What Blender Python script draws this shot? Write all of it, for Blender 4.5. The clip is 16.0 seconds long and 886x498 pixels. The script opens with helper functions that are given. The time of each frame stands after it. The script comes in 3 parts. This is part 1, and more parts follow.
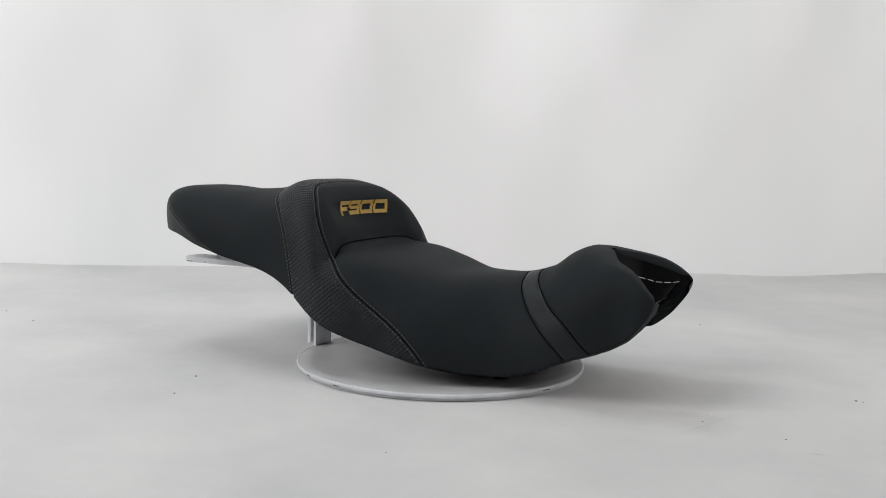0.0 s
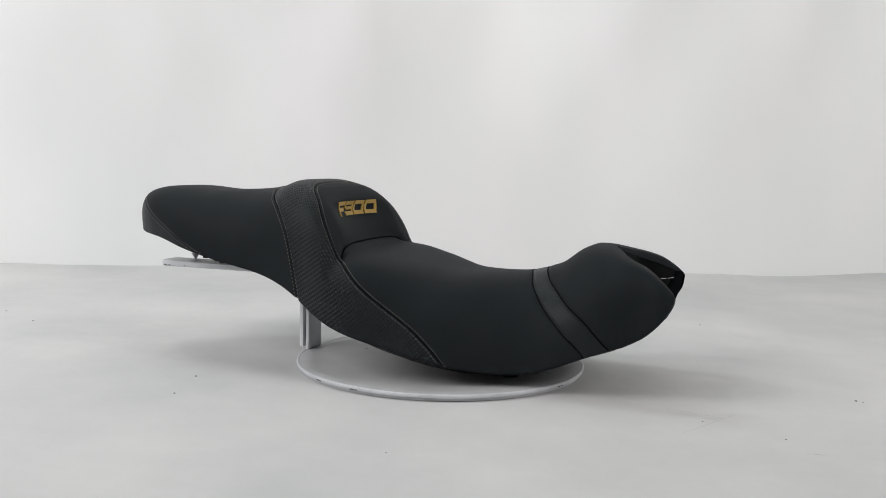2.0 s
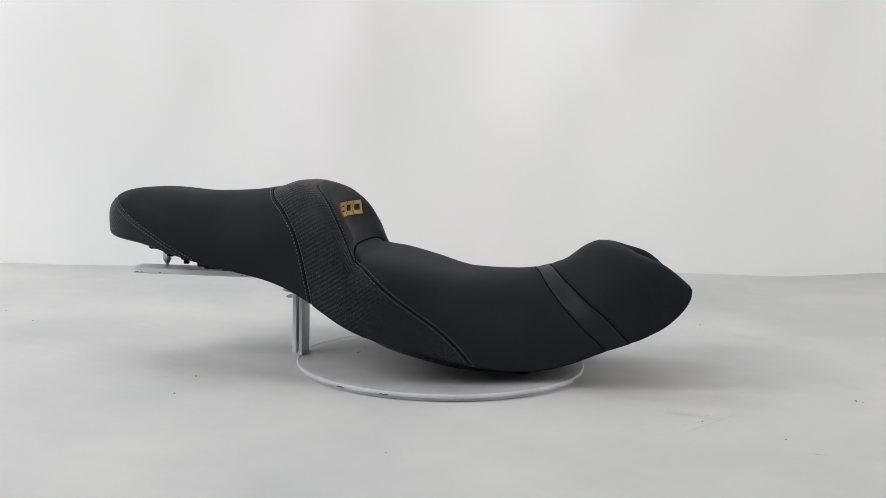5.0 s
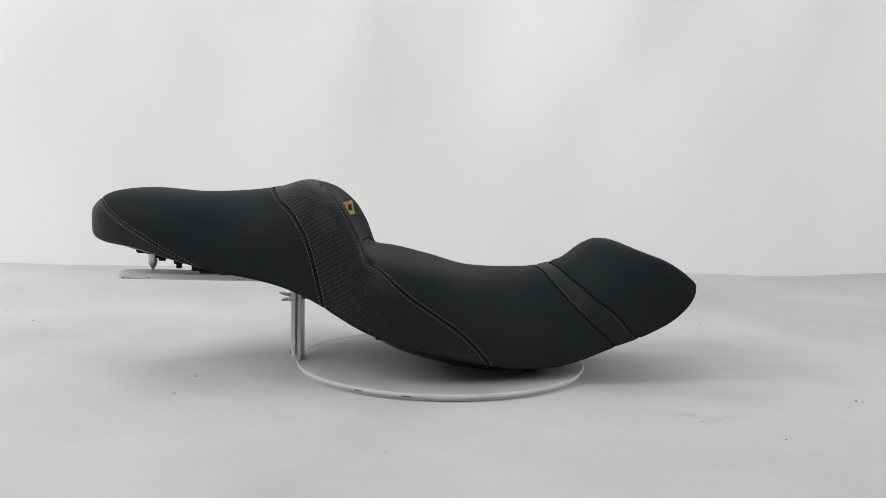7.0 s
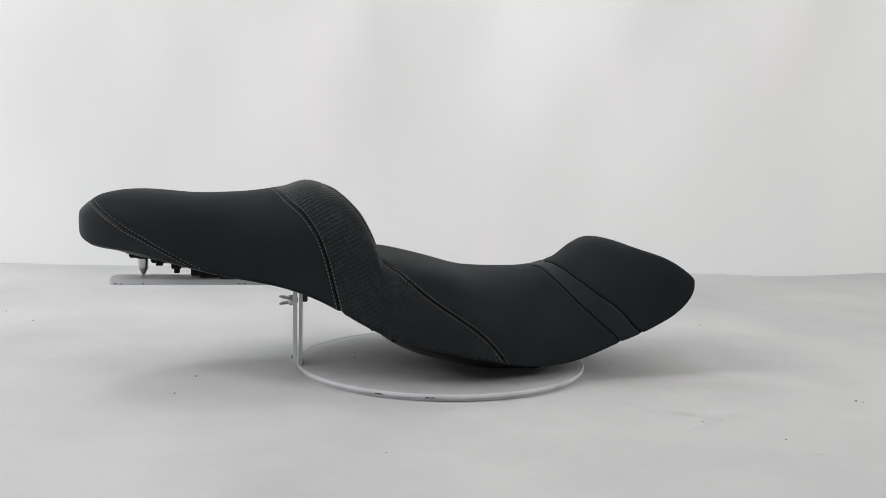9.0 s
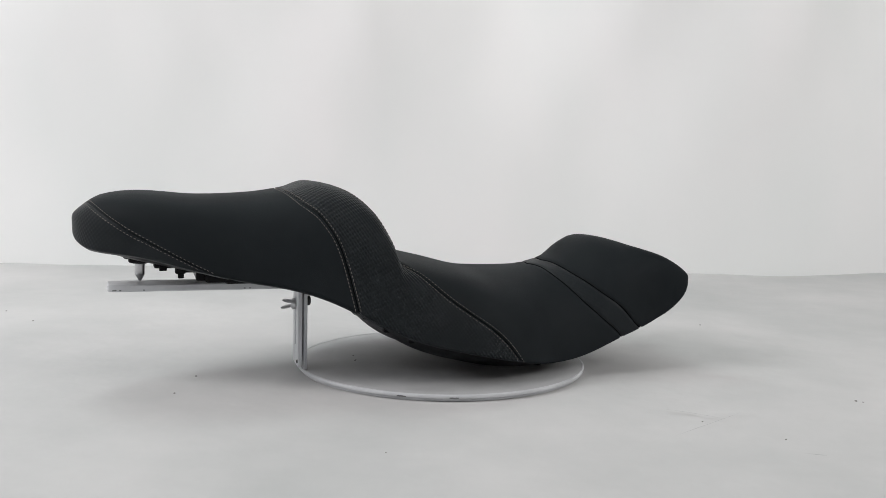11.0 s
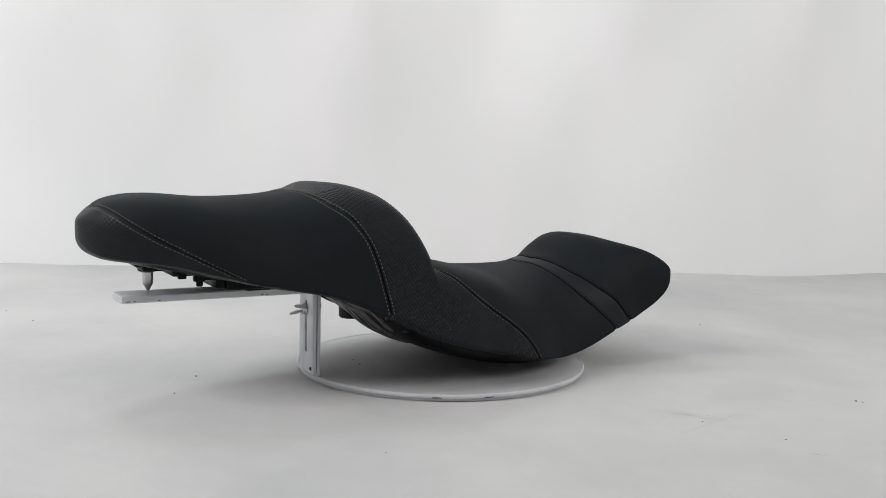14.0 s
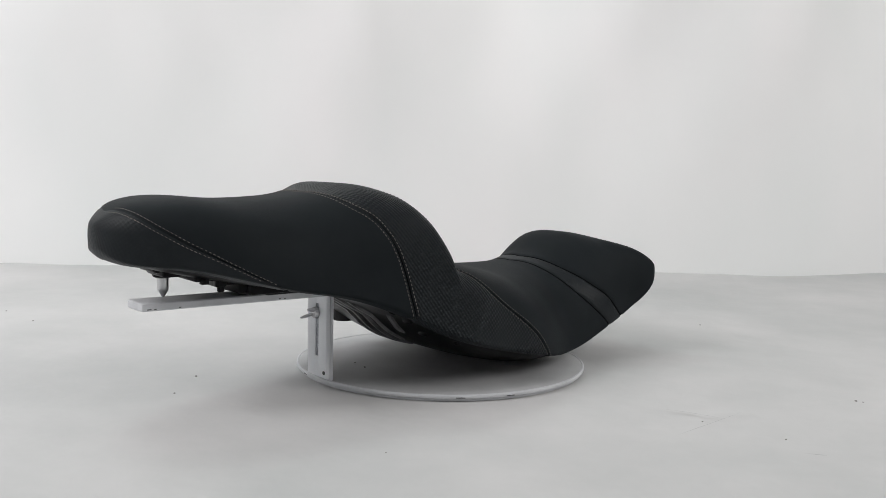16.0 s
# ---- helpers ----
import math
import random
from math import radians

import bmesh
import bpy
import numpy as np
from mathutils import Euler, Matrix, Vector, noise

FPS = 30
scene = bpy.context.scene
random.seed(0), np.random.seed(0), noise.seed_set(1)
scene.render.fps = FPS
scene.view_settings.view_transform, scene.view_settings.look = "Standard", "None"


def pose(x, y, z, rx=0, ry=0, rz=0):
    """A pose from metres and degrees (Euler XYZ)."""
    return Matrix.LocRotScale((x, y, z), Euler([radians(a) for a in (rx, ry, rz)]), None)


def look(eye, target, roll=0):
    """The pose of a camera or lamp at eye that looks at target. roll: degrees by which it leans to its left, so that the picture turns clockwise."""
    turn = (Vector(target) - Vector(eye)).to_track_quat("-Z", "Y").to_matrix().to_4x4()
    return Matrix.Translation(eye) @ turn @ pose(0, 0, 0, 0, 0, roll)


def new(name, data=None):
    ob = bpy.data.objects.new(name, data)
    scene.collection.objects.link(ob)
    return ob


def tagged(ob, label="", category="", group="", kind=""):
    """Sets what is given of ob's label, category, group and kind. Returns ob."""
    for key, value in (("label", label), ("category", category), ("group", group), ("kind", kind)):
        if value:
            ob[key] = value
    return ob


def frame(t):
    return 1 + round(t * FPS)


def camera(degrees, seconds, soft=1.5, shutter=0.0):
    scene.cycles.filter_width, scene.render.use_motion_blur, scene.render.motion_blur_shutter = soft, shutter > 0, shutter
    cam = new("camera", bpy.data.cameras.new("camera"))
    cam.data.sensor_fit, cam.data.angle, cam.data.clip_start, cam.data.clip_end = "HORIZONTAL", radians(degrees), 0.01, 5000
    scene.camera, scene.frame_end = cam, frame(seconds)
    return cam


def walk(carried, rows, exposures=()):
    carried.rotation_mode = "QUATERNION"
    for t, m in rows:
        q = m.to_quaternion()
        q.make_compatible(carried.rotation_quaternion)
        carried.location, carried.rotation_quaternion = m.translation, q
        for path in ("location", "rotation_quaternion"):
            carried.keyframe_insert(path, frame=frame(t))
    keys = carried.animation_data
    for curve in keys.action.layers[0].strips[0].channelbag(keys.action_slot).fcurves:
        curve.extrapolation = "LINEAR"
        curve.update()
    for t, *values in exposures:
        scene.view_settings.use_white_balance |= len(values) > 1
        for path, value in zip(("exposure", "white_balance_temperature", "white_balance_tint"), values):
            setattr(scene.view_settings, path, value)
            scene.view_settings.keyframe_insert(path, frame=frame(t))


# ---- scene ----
ZD = 0.008          # top of the turning disc over the floor cloth
AXIS = -26.05       # heading of the seat at the start, degrees
STAND_AXIS = -27.3  # heading of the stand's bar


# ---- camera: stands still on its tripod ----
cam = camera(53.25, 16.0, soft=0.6)
EYE = (0.0, -1.1035, 0.2484 + ZD)
STAND = look(EYE, (0.0, 0.0, 0.2484 + ZD - 1.1035 * math.tan(radians(5.653))), 1.31)
walk(cam, [(0.0, STAND), (16.0, STAND)])

# ---- world and lights ----
world = bpy.data.worlds.new("studio_world")
scene.world = world
world.use_nodes = True
world.node_tree.nodes["Background"].inputs[0].default_value = (0.9, 0.95, 1.0, 1)
world.node_tree.nodes["Background"].inputs[1].default_value = 0.05
scene.view_settings.exposure = -0.26


def area_lamp(name, eye, target, sx, sy, watts, colour):
    data = bpy.data.lights.new(name, "AREA")
    data.shape, data.size, data.size_y = "RECTANGLE", sx, sy
    data.energy, data.color = watts, colour
    ob = new(name, data)
    ob.matrix_world = look(eye, target)
    return tagged(ob, "unseen white area light of the studio", "lamp")


# both overhead and out of view, placed from how the soft shadows fall
area_lamp("unseen_area_lamp", (0.1, 0.45, 2.3), (0.05, 0.40, 0.0), 3.2, 2.0, 5.5, (0.90, 1.0, 0.985))
area_lamp("unseen_area_lamp", (-1.05, 0.72, 2.2), (-0.70, 0.50, 0.0), 0.9, 0.4, 12.5, (0.90, 1.0, 0.985))
# side lights out of view, added to lift backdrop, floor and seat sides
area_lamp("unseen_area_lamp", (-1.8, -0.95, 1.55), (-0.75, 0.60, 0.22), 1.1, 1.1, 41, (0.993, 0.972, 0.985))
area_lamp("unseen_area_lamp", (1.9, -1.0, 1.5), (0.75, 0.7, 0.60), 1.0, 1.0, 28, (0.993, 0.966, 0.955))


# ---- materials ----
def material(name, colour, rough=0.6, metal=0.0):
    m = bpy.data.materials.new(name)
    m.use_nodes = True
    b = m.node_tree.nodes["Principled BSDF"]
    b.inputs["Base Color"].default_value = (*colour, 1)
    b.inputs["Roughness"].default_value = rough
    b.inputs["Metallic"].default_value = metal
    return m, m.node_tree, b


def node(tree, kind, **values):
    n = tree.nodes.new(kind)
    for key, value in values.items():
        n.inputs[key].default_value = value
    return n


def mottled(tree, b, low, high, scale, detail=4.0, stretch=(1, 1, 1)):
    """Base colour that wanders between two tones at object scale."""
    co = tree.nodes.new("ShaderNodeTexCoord")
    mp = tree.nodes.new("ShaderNodeMapping")
    mp.inputs["Scale"].default_value = stretch
    nz = node(tree, "ShaderNodeTexNoise", Scale=scale, Detail=detail, Roughness=0.6)
    ramp = tree.nodes.new("ShaderNodeValToRGB")
    ramp.color_ramp.elements[0].position, ramp.color_ramp.elements[1].position = 0.3, 0.7
    ramp.color_ramp.elements[0].color, ramp.color_ramp.elements[1].color = (*low, 1), (*high, 1)
    tree.links.new(co.outputs["Object"], mp.inputs["Vector"])
    tree.links.new(mp.outputs["Vector"], nz.inputs["Vector"])
    tree.links.new(nz.outputs["Fac"], ramp.inputs["Fac"])
    tree.links.new(ramp.outputs["Color"], b.inputs["Base Color"])
    return mp


def grain(tree, b, scale, strength, distance):
    co = tree.nodes.new("ShaderNodeTexCoord")
    nz = node(tree, "ShaderNodeTexNoise", Scale=scale, Detail=3.0)
    bump = node(tree, "ShaderNodeBump", Strength=strength, Distance=distance)
    tree.links.new(co.outputs["Object"], nz.inputs["Vector"])
    tree.links.new(nz.outputs["Fac"], bump.inputs["Height"])
    tree.links.new(bump.outputs["Normal"], b.inputs["Normal"])
    return bump


def vinyl(name, check, relief=0.0009):
    m, tree, b = material(name, (0.012, 0.014, 0.015), 0.6)
    mottled(tree, b, (0.0110, 0.0136, 0.0154), (0.0143, 0.0172, 0.0192), 9.0)
    b.inputs["Specular IOR Level"].default_value = 0.07
    bump = grain(tree, b, 900.0, 0.25, 0.0006)
    if check:
        # fine embossed basket check, worn shallow in places
        uv = tree.nodes.new("ShaderNodeUVMap")
        uv.uv_map = "skin"
        sep = tree.nodes.new("ShaderNodeSeparateXYZ")
        tree.links.new(uv.outputs["UV"], sep.inputs[0])
        sines = []
        for axis in ("X", "Y"):
            k = tree.nodes.new("ShaderNodeMath")
            k.operation, k.inputs[1].default_value = "MULTIPLY", 2 * math.pi / 0.0055
            s = tree.nodes.new("ShaderNodeMath")
            s.operation = "SINE"
            tree.links.new(sep.outputs[axis], k.inputs[0])
            tree.links.new(k.outputs[0], s.inputs[0])
            sines.append(s)
        prod = tree.nodes.new("ShaderNodeMath")
        prod.operation = "MULTIPLY"
        tree.links.new(sines[0].outputs[0], prod.inputs[0])
        tree.links.new(sines[1].outputs[0], prod.inputs[1])
        sharp = node(tree, "ShaderNodeMapRange", **{"From Min": -0.8, "From Max": 0.8})
        tree.links.new(prod.outputs[0], sharp.inputs["Value"])
        co = tree.nodes.new("ShaderNodeTexCoord")
        patch = node(tree, "ShaderNodeTexNoise", Scale=11.0, Detail=2.0)
        keep = node(tree, "ShaderNodeMapRange", **{"From Min": 0.36, "From Max": 0.56, "To Min": 0.12, "To Max": 1.0})
        deep = tree.nodes.new("ShaderNodeMath")
        deep.operation = "MULTIPLY"
        tree.links.new(co.outputs["Object"], patch.inputs["Vector"])
        tree.links.new(patch.outputs["Fac"], keep.inputs["Value"])
        tree.links.new(keep.outputs["Result"], deep.inputs[0])
        tree.links.new(sharp.outputs["Result"], deep.inputs[1])
        b2 = node(tree, "ShaderNodeBump", Strength=1.0, Distance=relief)
        tree.links.new(deep.outputs[0], b2.inputs["Height"])
        tree.links.new(bump.outputs["Normal"], b2.inputs["Normal"])
        tree.links.new(b2.outputs["Normal"], b.inputs["Normal"])
        b.inputs["Roughness"].default_value = 0.45
        b.inputs["Specular IOR Level"].default_value = 0.13
    return m


VINYL = vinyl("black_vinyl", False)
CHECK = vinyl("black_check_vinyl", True)
CHECK_WORN = vinyl("worn_black_check_vinyl", True, 0.0002)
CHECK_FAINT = vinyl("faint_black_check_vinyl", True, 0.00012)
GLOSS, _t, _b = material("glossy_black_lining", (0.003, 0.003, 0.0035), 0.28)
_b.inputs["Specular IOR Level"].default_value = 0.07
grain(_t, _b, 40.0, 0.2, 0.002)
PLASTIC, _t, _b = material("black_moulded_plastic", (0.006, 0.006, 0.007), 0.34)
_b.inputs["Specular IOR Level"].default_value = 0.10
mottled(_t, _b, (0.002, 0.002, 0.0026), (0.005, 0.005, 0.0058), 30.0)
grain(_t, _b, 500.0, 0.2, 0.0004)
# mottled grey stands in for floor reflections on black ribs
RIB, _t, _b = material("glint_grey_plastic", (0.05, 0.05, 0.052), 0.35)
mottled(_t, _b, (0.015, 0.015, 0.016), (0.24, 0.24, 0.245), 30.0)
# near-black that paints shade: in the seam grooves and on the nose rim
SHADE_BLACK, _t, _b = material("shade_black", (0.004, 0.0045, 0.005), 0.9)
_b.inputs["Specular IOR Level"].default_value = 0.02
grain(_t, _b, 900.0, 0.3, 0.0004)
RUBBER, _t, _b = material("black_rubber", (0.012, 0.012, 0.012), 0.75)
grain(_t, _b, 700.0, 0.2, 0.0004)
THREAD, _t, _b = material("tan_thread", (0.13, 0.118, 0.108), 0.8)
mottled(_t, _b, (0.075, 0.068, 0.062), (0.17, 0.155, 0.142), 120.0)
STAPLE, _t, _b = material("white_thread", (0.7, 0.7, 0.7), 0.6)
GOLD, _t, _b = material("gold_embroidery", (0.50, 0.30, 0.045), 0.55)
mottled(_t, _b, (0.30, 0.185, 0.030), (0.50, 0.315, 0.058), 260.0, 3.0, (1, 1, 4))
grain(_t, _b, 900.0, 0.5, 0.0006)
STEEL, _t, _b = material("bright_steel", (0.55, 0.55, 0.56), 0.28, 1.0)
grain(_t, _b, 200.0, 0.15, 0.0004)
PAINT, _t, _b = material("white_painted_steel", (0.72, 0.73, 0.75), 0.35)
mottled(_t, _b, (0.72, 0.74, 0.77), (0.83, 0.845, 0.87), 25.0)
grain(_t, _b, 90.0, 0.15, 0.001)
DISC, _t, _b = material("grey_worn_disc_paint", (0.45, 0.455, 0.46), 0.5)
mottled(_t, _b, (0.40, 0.405, 0.41), (0.50, 0.505, 0.51), 14.0, 7.0)
grain(_t, _b, 160.0, 0.2, 0.0008)
BAR, _t, _b = material("grey_white_painted_bar", (0.5, 0.51, 0.53), 0.4)
mottled(_t, _b, (0.50, 0.51, 0.53), (0.66, 0.67, 0.69), 18.0)
grain(_t, _b, 120.0, 0.25, 0.001)
SLOT_GREY, _t, _b = material("slot_smear_shade", (0.2, 0.2, 0.21), 0.6)
mottled(_t, _b, (0.18, 0.19, 0.21), (0.52, 0.54, 0.58), 150.0)
DIRT, _t, _b = material("dark_smudge", (0.06, 0.06, 0.06), 0.8)
mottled(_t, _b, (0.03, 0.03, 0.03), (0.12, 0.12, 0.12), 200.0)
CLOTH, _t, _b = material("white_floor_cloth", (0.78, 0.78, 0.78), 0.7)
mottled(_t, _b, (0.475, 0.485, 0.482), (0.632, 0.623, 0.621), 2.4, 8.0)
grain(_t, _b, 14.0, 0.25, 0.01)
DROP, _t, _b = material("white_backdrop_cloth", (0.76, 0.76, 0.74), 0.85)
mottled(_t, _b, (0.790, 0.812, 0.805), (0.885, 0.870, 0.872), 1.5, 3.0, (1, 1, 0.5))
grain(_t, _b, 6.0, 0.1, 0.01)
SCUFF, _t, _b = material("grey_scuff", (0.42, 0.42, 0.42), 0.9)
mottled(_t, _b, (0.36, 0.36, 0.36), (0.6, 0.6, 0.6), 60.0)
SPECK, _t, _b = material("grey_brown_crumb", (0.2, 0.19, 0.18), 0.9)
mottled(_t, _b, (0.13, 0.12, 0.115), (0.28, 0.27, 0.26), 300.0)
ROOM, _t, _b = material("pale_room_paint", (0.6, 0.6, 0.6), 0.9)
mottled(_t, _b, (0.57, 0.57, 0.57), (0.63, 0.63, 0.63), 1.5)


# ---- mesh helpers ----
def part(name, bm, mat, parent=None, label="", smooth=True, crisp=35.0):
    me = bpy.data.meshes.new(name)
    bmesh.ops.recalc_face_normals(bm, faces=bm.faces)
    for e in bm.edges:
        e.smooth = e.calc_face_angle(0.0) < radians(crisp)
    bm.to_mesh(me)
    bm.free()
    me.materials.append(mat)
    if smooth:
        me.polygons.foreach_set("use_smooth", [True] * len(me.polygons))
    ob = new(name, me)
    ob.parent = parent
    if label:
        ob["label"] = label
    return ob


def box(bm, lo, hi, bevel=0.0, seg=2, m=None):
    g = bmesh.ops.create_cube(bm, size=1.0)
    size = [b - a for a, b in zip(lo, hi)]
    mid = [(a + b) / 2 for a, b in zip(lo, hi)]
    mat = Matrix.LocRotScale(mid, None, size)
    bmesh.ops.transform(bm, matrix=mat, verts=g["verts"])
    verts = g["verts"]
    if bevel:
        edges = list({e for v in verts for e in v.link_edges})
        r = bmesh.ops.bevel(bm, geom=edges, offset=bevel, segments=seg, affect="EDGES", profile=0.5)
        verts = list({v for f in r["faces"] for v in f.verts} | {v for v in verts if v.is_valid})
    if m is not None:
        bmesh.ops.transform(bm, matrix=m, verts=verts)


def lathe(bm, rings, seg=32, m=None):
    """Closed turned body from (radius, height) rings."""
    loops = []
    for r, z in rings:
        loops.append([bm.verts.new((r * math.cos(2 * math.pi * k / seg), r * math.sin(2 * math.pi * k / seg), z)) for k in range(seg)])
    for a, b in zip(loops, loops[1:]):
        for k in range(seg):
            bm.faces.new((a[k], a[(k + 1) % seg], b[(k + 1) % seg], b[k]))
    bm.faces.new(loops[0][::-1])
    bm.faces.new(loops[-1])
    if m is not None:
        bmesh.ops.transform(bm, matrix=m, verts=[v for l in loops for v in l])


def empty(name):
    return new(name)


def grid_mesh(rows):
    """A bmesh sheet from rows of points."""
    bm = bmesh.new()
    vs = [[bm.verts.new(p) for p in row] for row in rows]
    for a, b in zip(vs, vs[1:]):
        for k in range(len(a) - 1):
            bm.faces.new((a[k], a[k + 1], b[k + 1], b[k]))
    return bm


# ---- studio: floor cloth, backdrop, room ----
def wall_line(x):
    return 0.93 + 0.055 * x + (0.10 * max(0.0, x - 0.75) ** 2)


def floor_cloth():
    rows = []
    for j in range(121):
        row = []
        for i in range(141):
            x = -2.2 + 4.4 * i / 140
            f = j / 120
            y = -2.4 + (wall_line(x) + 0.02 + 2.4) * f
            r = math.hypot(x, y)
            away = min(1.0, max(0.0, (r - 0.22) / 0.5))
            z = 0.006 * away * (noise.noise((x * 1.7, y * 2.3, 0.3)) - 0.2)
            z += 0.0025 * away * noise.noise((x * 6, y * 6, 4.0))
            # the cloth rides up a little where it meets the hanging sheet
            up = math.exp(-((wall_line(x) - y) / 0.05) ** 2)
            z += up * (0.006 + 0.008 * noise.noise((x * 3, 2.0, 0))) + up * 0.035 * max(0.0, x - 0.85)
            row.append((x, y, min(z, 0.05) if away > 0 else min(z, 0.0)))
        rows.append(row)
    ob = part("floor_cloth", grid_mesh(rows), CLOTH)
    return tagged(ob, "white cloth spread over the studio floor, lightly scuffed", "floor", kind="structure")


def backdrop():
    rows = []
    for j in range(81):
        z = -0.03 + 1.9 * j / 80
        row = []
        for i in range(181):
            x = -2.2 + 4.4 * i / 180
            q = min(1.0, max(0.0, z) / 0.9)
            k = 1.15 * q * q * (3 - 2 * q)
            fold = 0.046 * k * math.sin(4.6 * x + 1.3 * z + 0.6) + 0.13 * k * noise.noise((x * 1.6 + 0.9 * z, 0.35 * z, 1.7))
            fold += 0.060 * k * noise.noise((x * 3.6 - 1.6 * z, 0.8 * z, 7.7)) + 0.012 * k * noise.noise((x * 9 + 2.2 * z, 1.5 * z, 3.1))
            row.append((x, wall_line(x) + 0.015 + fold + 0.05 * max(0.0, x - 0.7) * k, z))
        rows.append(row)
    ob = part("backdrop", grid_mesh(rows), DROP)
    sol = ob.modifiers.new("thickness", "SOLIDIFY")
    sol.thickness, sol.offset = 0.002, 1.0
    return tagged(ob, "white cloth backdrop hanging in soft folds", "backdrop", kind="structure")


def room():
    # shell never in view, added to close the set and bounce light
    for name, lo, hi in (("wall_north", (-2.5, 2.0, -0.05), (2.5, 2.1, 2.6)), ("wall_south", (-2.5, -2.7, -0.05), (2.5, -2.6, 2.6)),
                         ("wall_west", (-2.6, -2.6, -0.05), (-2.5, 2.0, 2.6)), ("wall_east", (2.5, -2.6, -0.05), (2.6, 2.0, 2.6)),
                         ("ceiling", (-2.6, -2.7, 2.6), (2.6, 2.1, 2.7)), ("ground", (-2.6, -2.7, -0.15), (2.6, 2.1, -0.05))):
        bm = bmesh.new()
        box(bm, lo, hi)
        tagged(part(name, bm, ROOM, smooth=False), "unseen plain pale studio " + name.split("_")[0], name.split("_")[0], kind="structure")


floor_cloth()
backdrop()
room()


def scuffs():
    """Faint scratches and specks on the floor cloth."""
    rnd = random.Random(5)

    def streak(a, b, wide, bend=0.0):
        bm = bmesh.new()
        a, b = Vector(a), Vector(b)
        d = b - a
        side = Vector((-d.y, d.x)).normalized()
        n, prev = 10, None
        for k in range(n + 1):
            f = k / n
            p = a + d * f + side * bend * math.sin(math.pi * f)
            wd = wide * (0.25 + 0.75 * math.sin(math.pi * min(0.97, f + 0.02))) * rnd.uniform(0.6, 1.2)
            pair = [bm.verts.new((*(p + side * wd * s), 0.0022)) for s in (-0.5, 0.5)]
            if prev:
                bm.faces.new((prev[0], prev[1], pair[1], pair[0]))
            prev = pair
        tagged(part("scuff_mark", bm, SCUFF), "thin grey scratch on the white floor cloth", "scuff", "scuffs on the floor")

    streak((0.236, -0.192), (0.292, -0.225), 0.0016, 0.002)
    streak((0.226, -0.284), (0.316, -0.199), 0.0010)
    streak((0.330, -0.328), (0.348, -0.333), 0.0022)
    for x, y, r in ((0.421, 0.316, 0.0016), (0.464, -0.139, 0.0016), (0.47, -0.143, 0.0010), (-0.284, -0.095, 0.0016), (-0.286, -0.171, 0.0013),
                    (-0.046, -0.35, 0.0008), (0.266, -0.232, 0.0010), (0.33, -0.285, 0.0010), (-0.62, 0.22, 0.0018), (-0.7, 0.3, 0.0016)):
        bm = bmesh.new()
        lathe(bm, [(r, 0.0), (r * 0.8, r * 0.5), (r * 0.3, r * 0.7)], 7, Matrix.Translation((x, y, 0.001)))
        tagged(part("speck", bm, SPECK), "tiny grey-brown crumb on the white floor cloth", "crumb", "crumbs on the floor")


scuffs()


# ---- turning disc ----
def turntable():
    t = empty("turntable")
    tagged(t, "round white painted steel turntable disc with worn edge", "turntable")
    bm = bmesh.new()
    R = 0.18
    lathe(bm, [(R - 0.0020, 0.0036), (R - 0.0016, 0.0040), (R - 0.0016, 0.0076), (R - 0.0022, 0.0080), (R - 0.02, 0.0080), (0.01, 0.0080)], 160)
    part("disc", bm, DISC, t, "grey-white painted top of the disc")
    # bright rolled rim, worn through to the edge
    bm = bmesh.new()
    n, prof = 160, [(-0.0015, 0.0042), (0.0, 0.0044), (0.0003, 0.0060), (0.0, 0.0076), (-0.0010, 0.0084), (-0.0024, 0.0083), (-0.0026, 0.0076)]
    loops = []
    for k in range(n):
        a = 2 * math.pi * k / n
        wob = 0.0003 * noise.noise((4 * math.cos(a), 4 * math.sin(a), 2.0))
        loops.append([bm.verts.new(((R + d + wob) * math.cos(a), (R + d + wob) * math.sin(a), z)) for d, z in prof])
    for k in range(n):
        p, q = loops[k], loops[(k + 1) % n]
        for i in range(len(prof) - 1):
            bm.faces.new((p[i], q[i], q[i + 1], p[i + 1]))
    part("rim", bm, BAR, t, "bright white worn rim of the disc")
    bm = bmesh.new()
    lathe(bm, [(R - 0.006, 0.0), (R - 0.0036, 0.0006), (R - 0.0036, 0.0030), (R - 0.007, 0.0034)], 160)
    part("base_plate", bm, BAR, t, "grey under-plate of the disc")
    for x, y in ((-0.077, 0.080), (-0.093, 0.057), (-0.090, 0.059)):
        bm = bmesh.new()
        lathe(bm, [(0.0013, 0.0080), (0.0010, 0.0083), (0.0004, 0.0084)], 7, Matrix.Translation((x, y, 0)))
        part("speck", bm, DIRT, t, "dark speck on the disc")
    rnd = random.Random(3)
    for k in range(9):
        a = rnd.uniform(0, 2 * math.pi)
        bm = bmesh.new()
        ln, n = rnd.uniform(0.003, 0.011), 5
        low = [bm.verts.new(((R + 0.0003) * math.cos(a + ln / R * i / n), (R + 0.0003) * math.sin(a + ln / R * i / n), 0.0046)) for i in range(n + 1)]
        top = [bm.verts.new(((R + 0.0003) * math.cos(a + ln / R * i / n), (R + 0.0003) * math.sin(a + ln / R * i / n), 0.0052 + rnd.uniform(0, 0.0006))) for i in range(n + 1)]
        for i in range(n):
            bm.faces.new((low[i], low[i + 1], top[i + 1], top[i]))
        part("chip", bm, DIRT, t, "dark chipped paint")
    return t


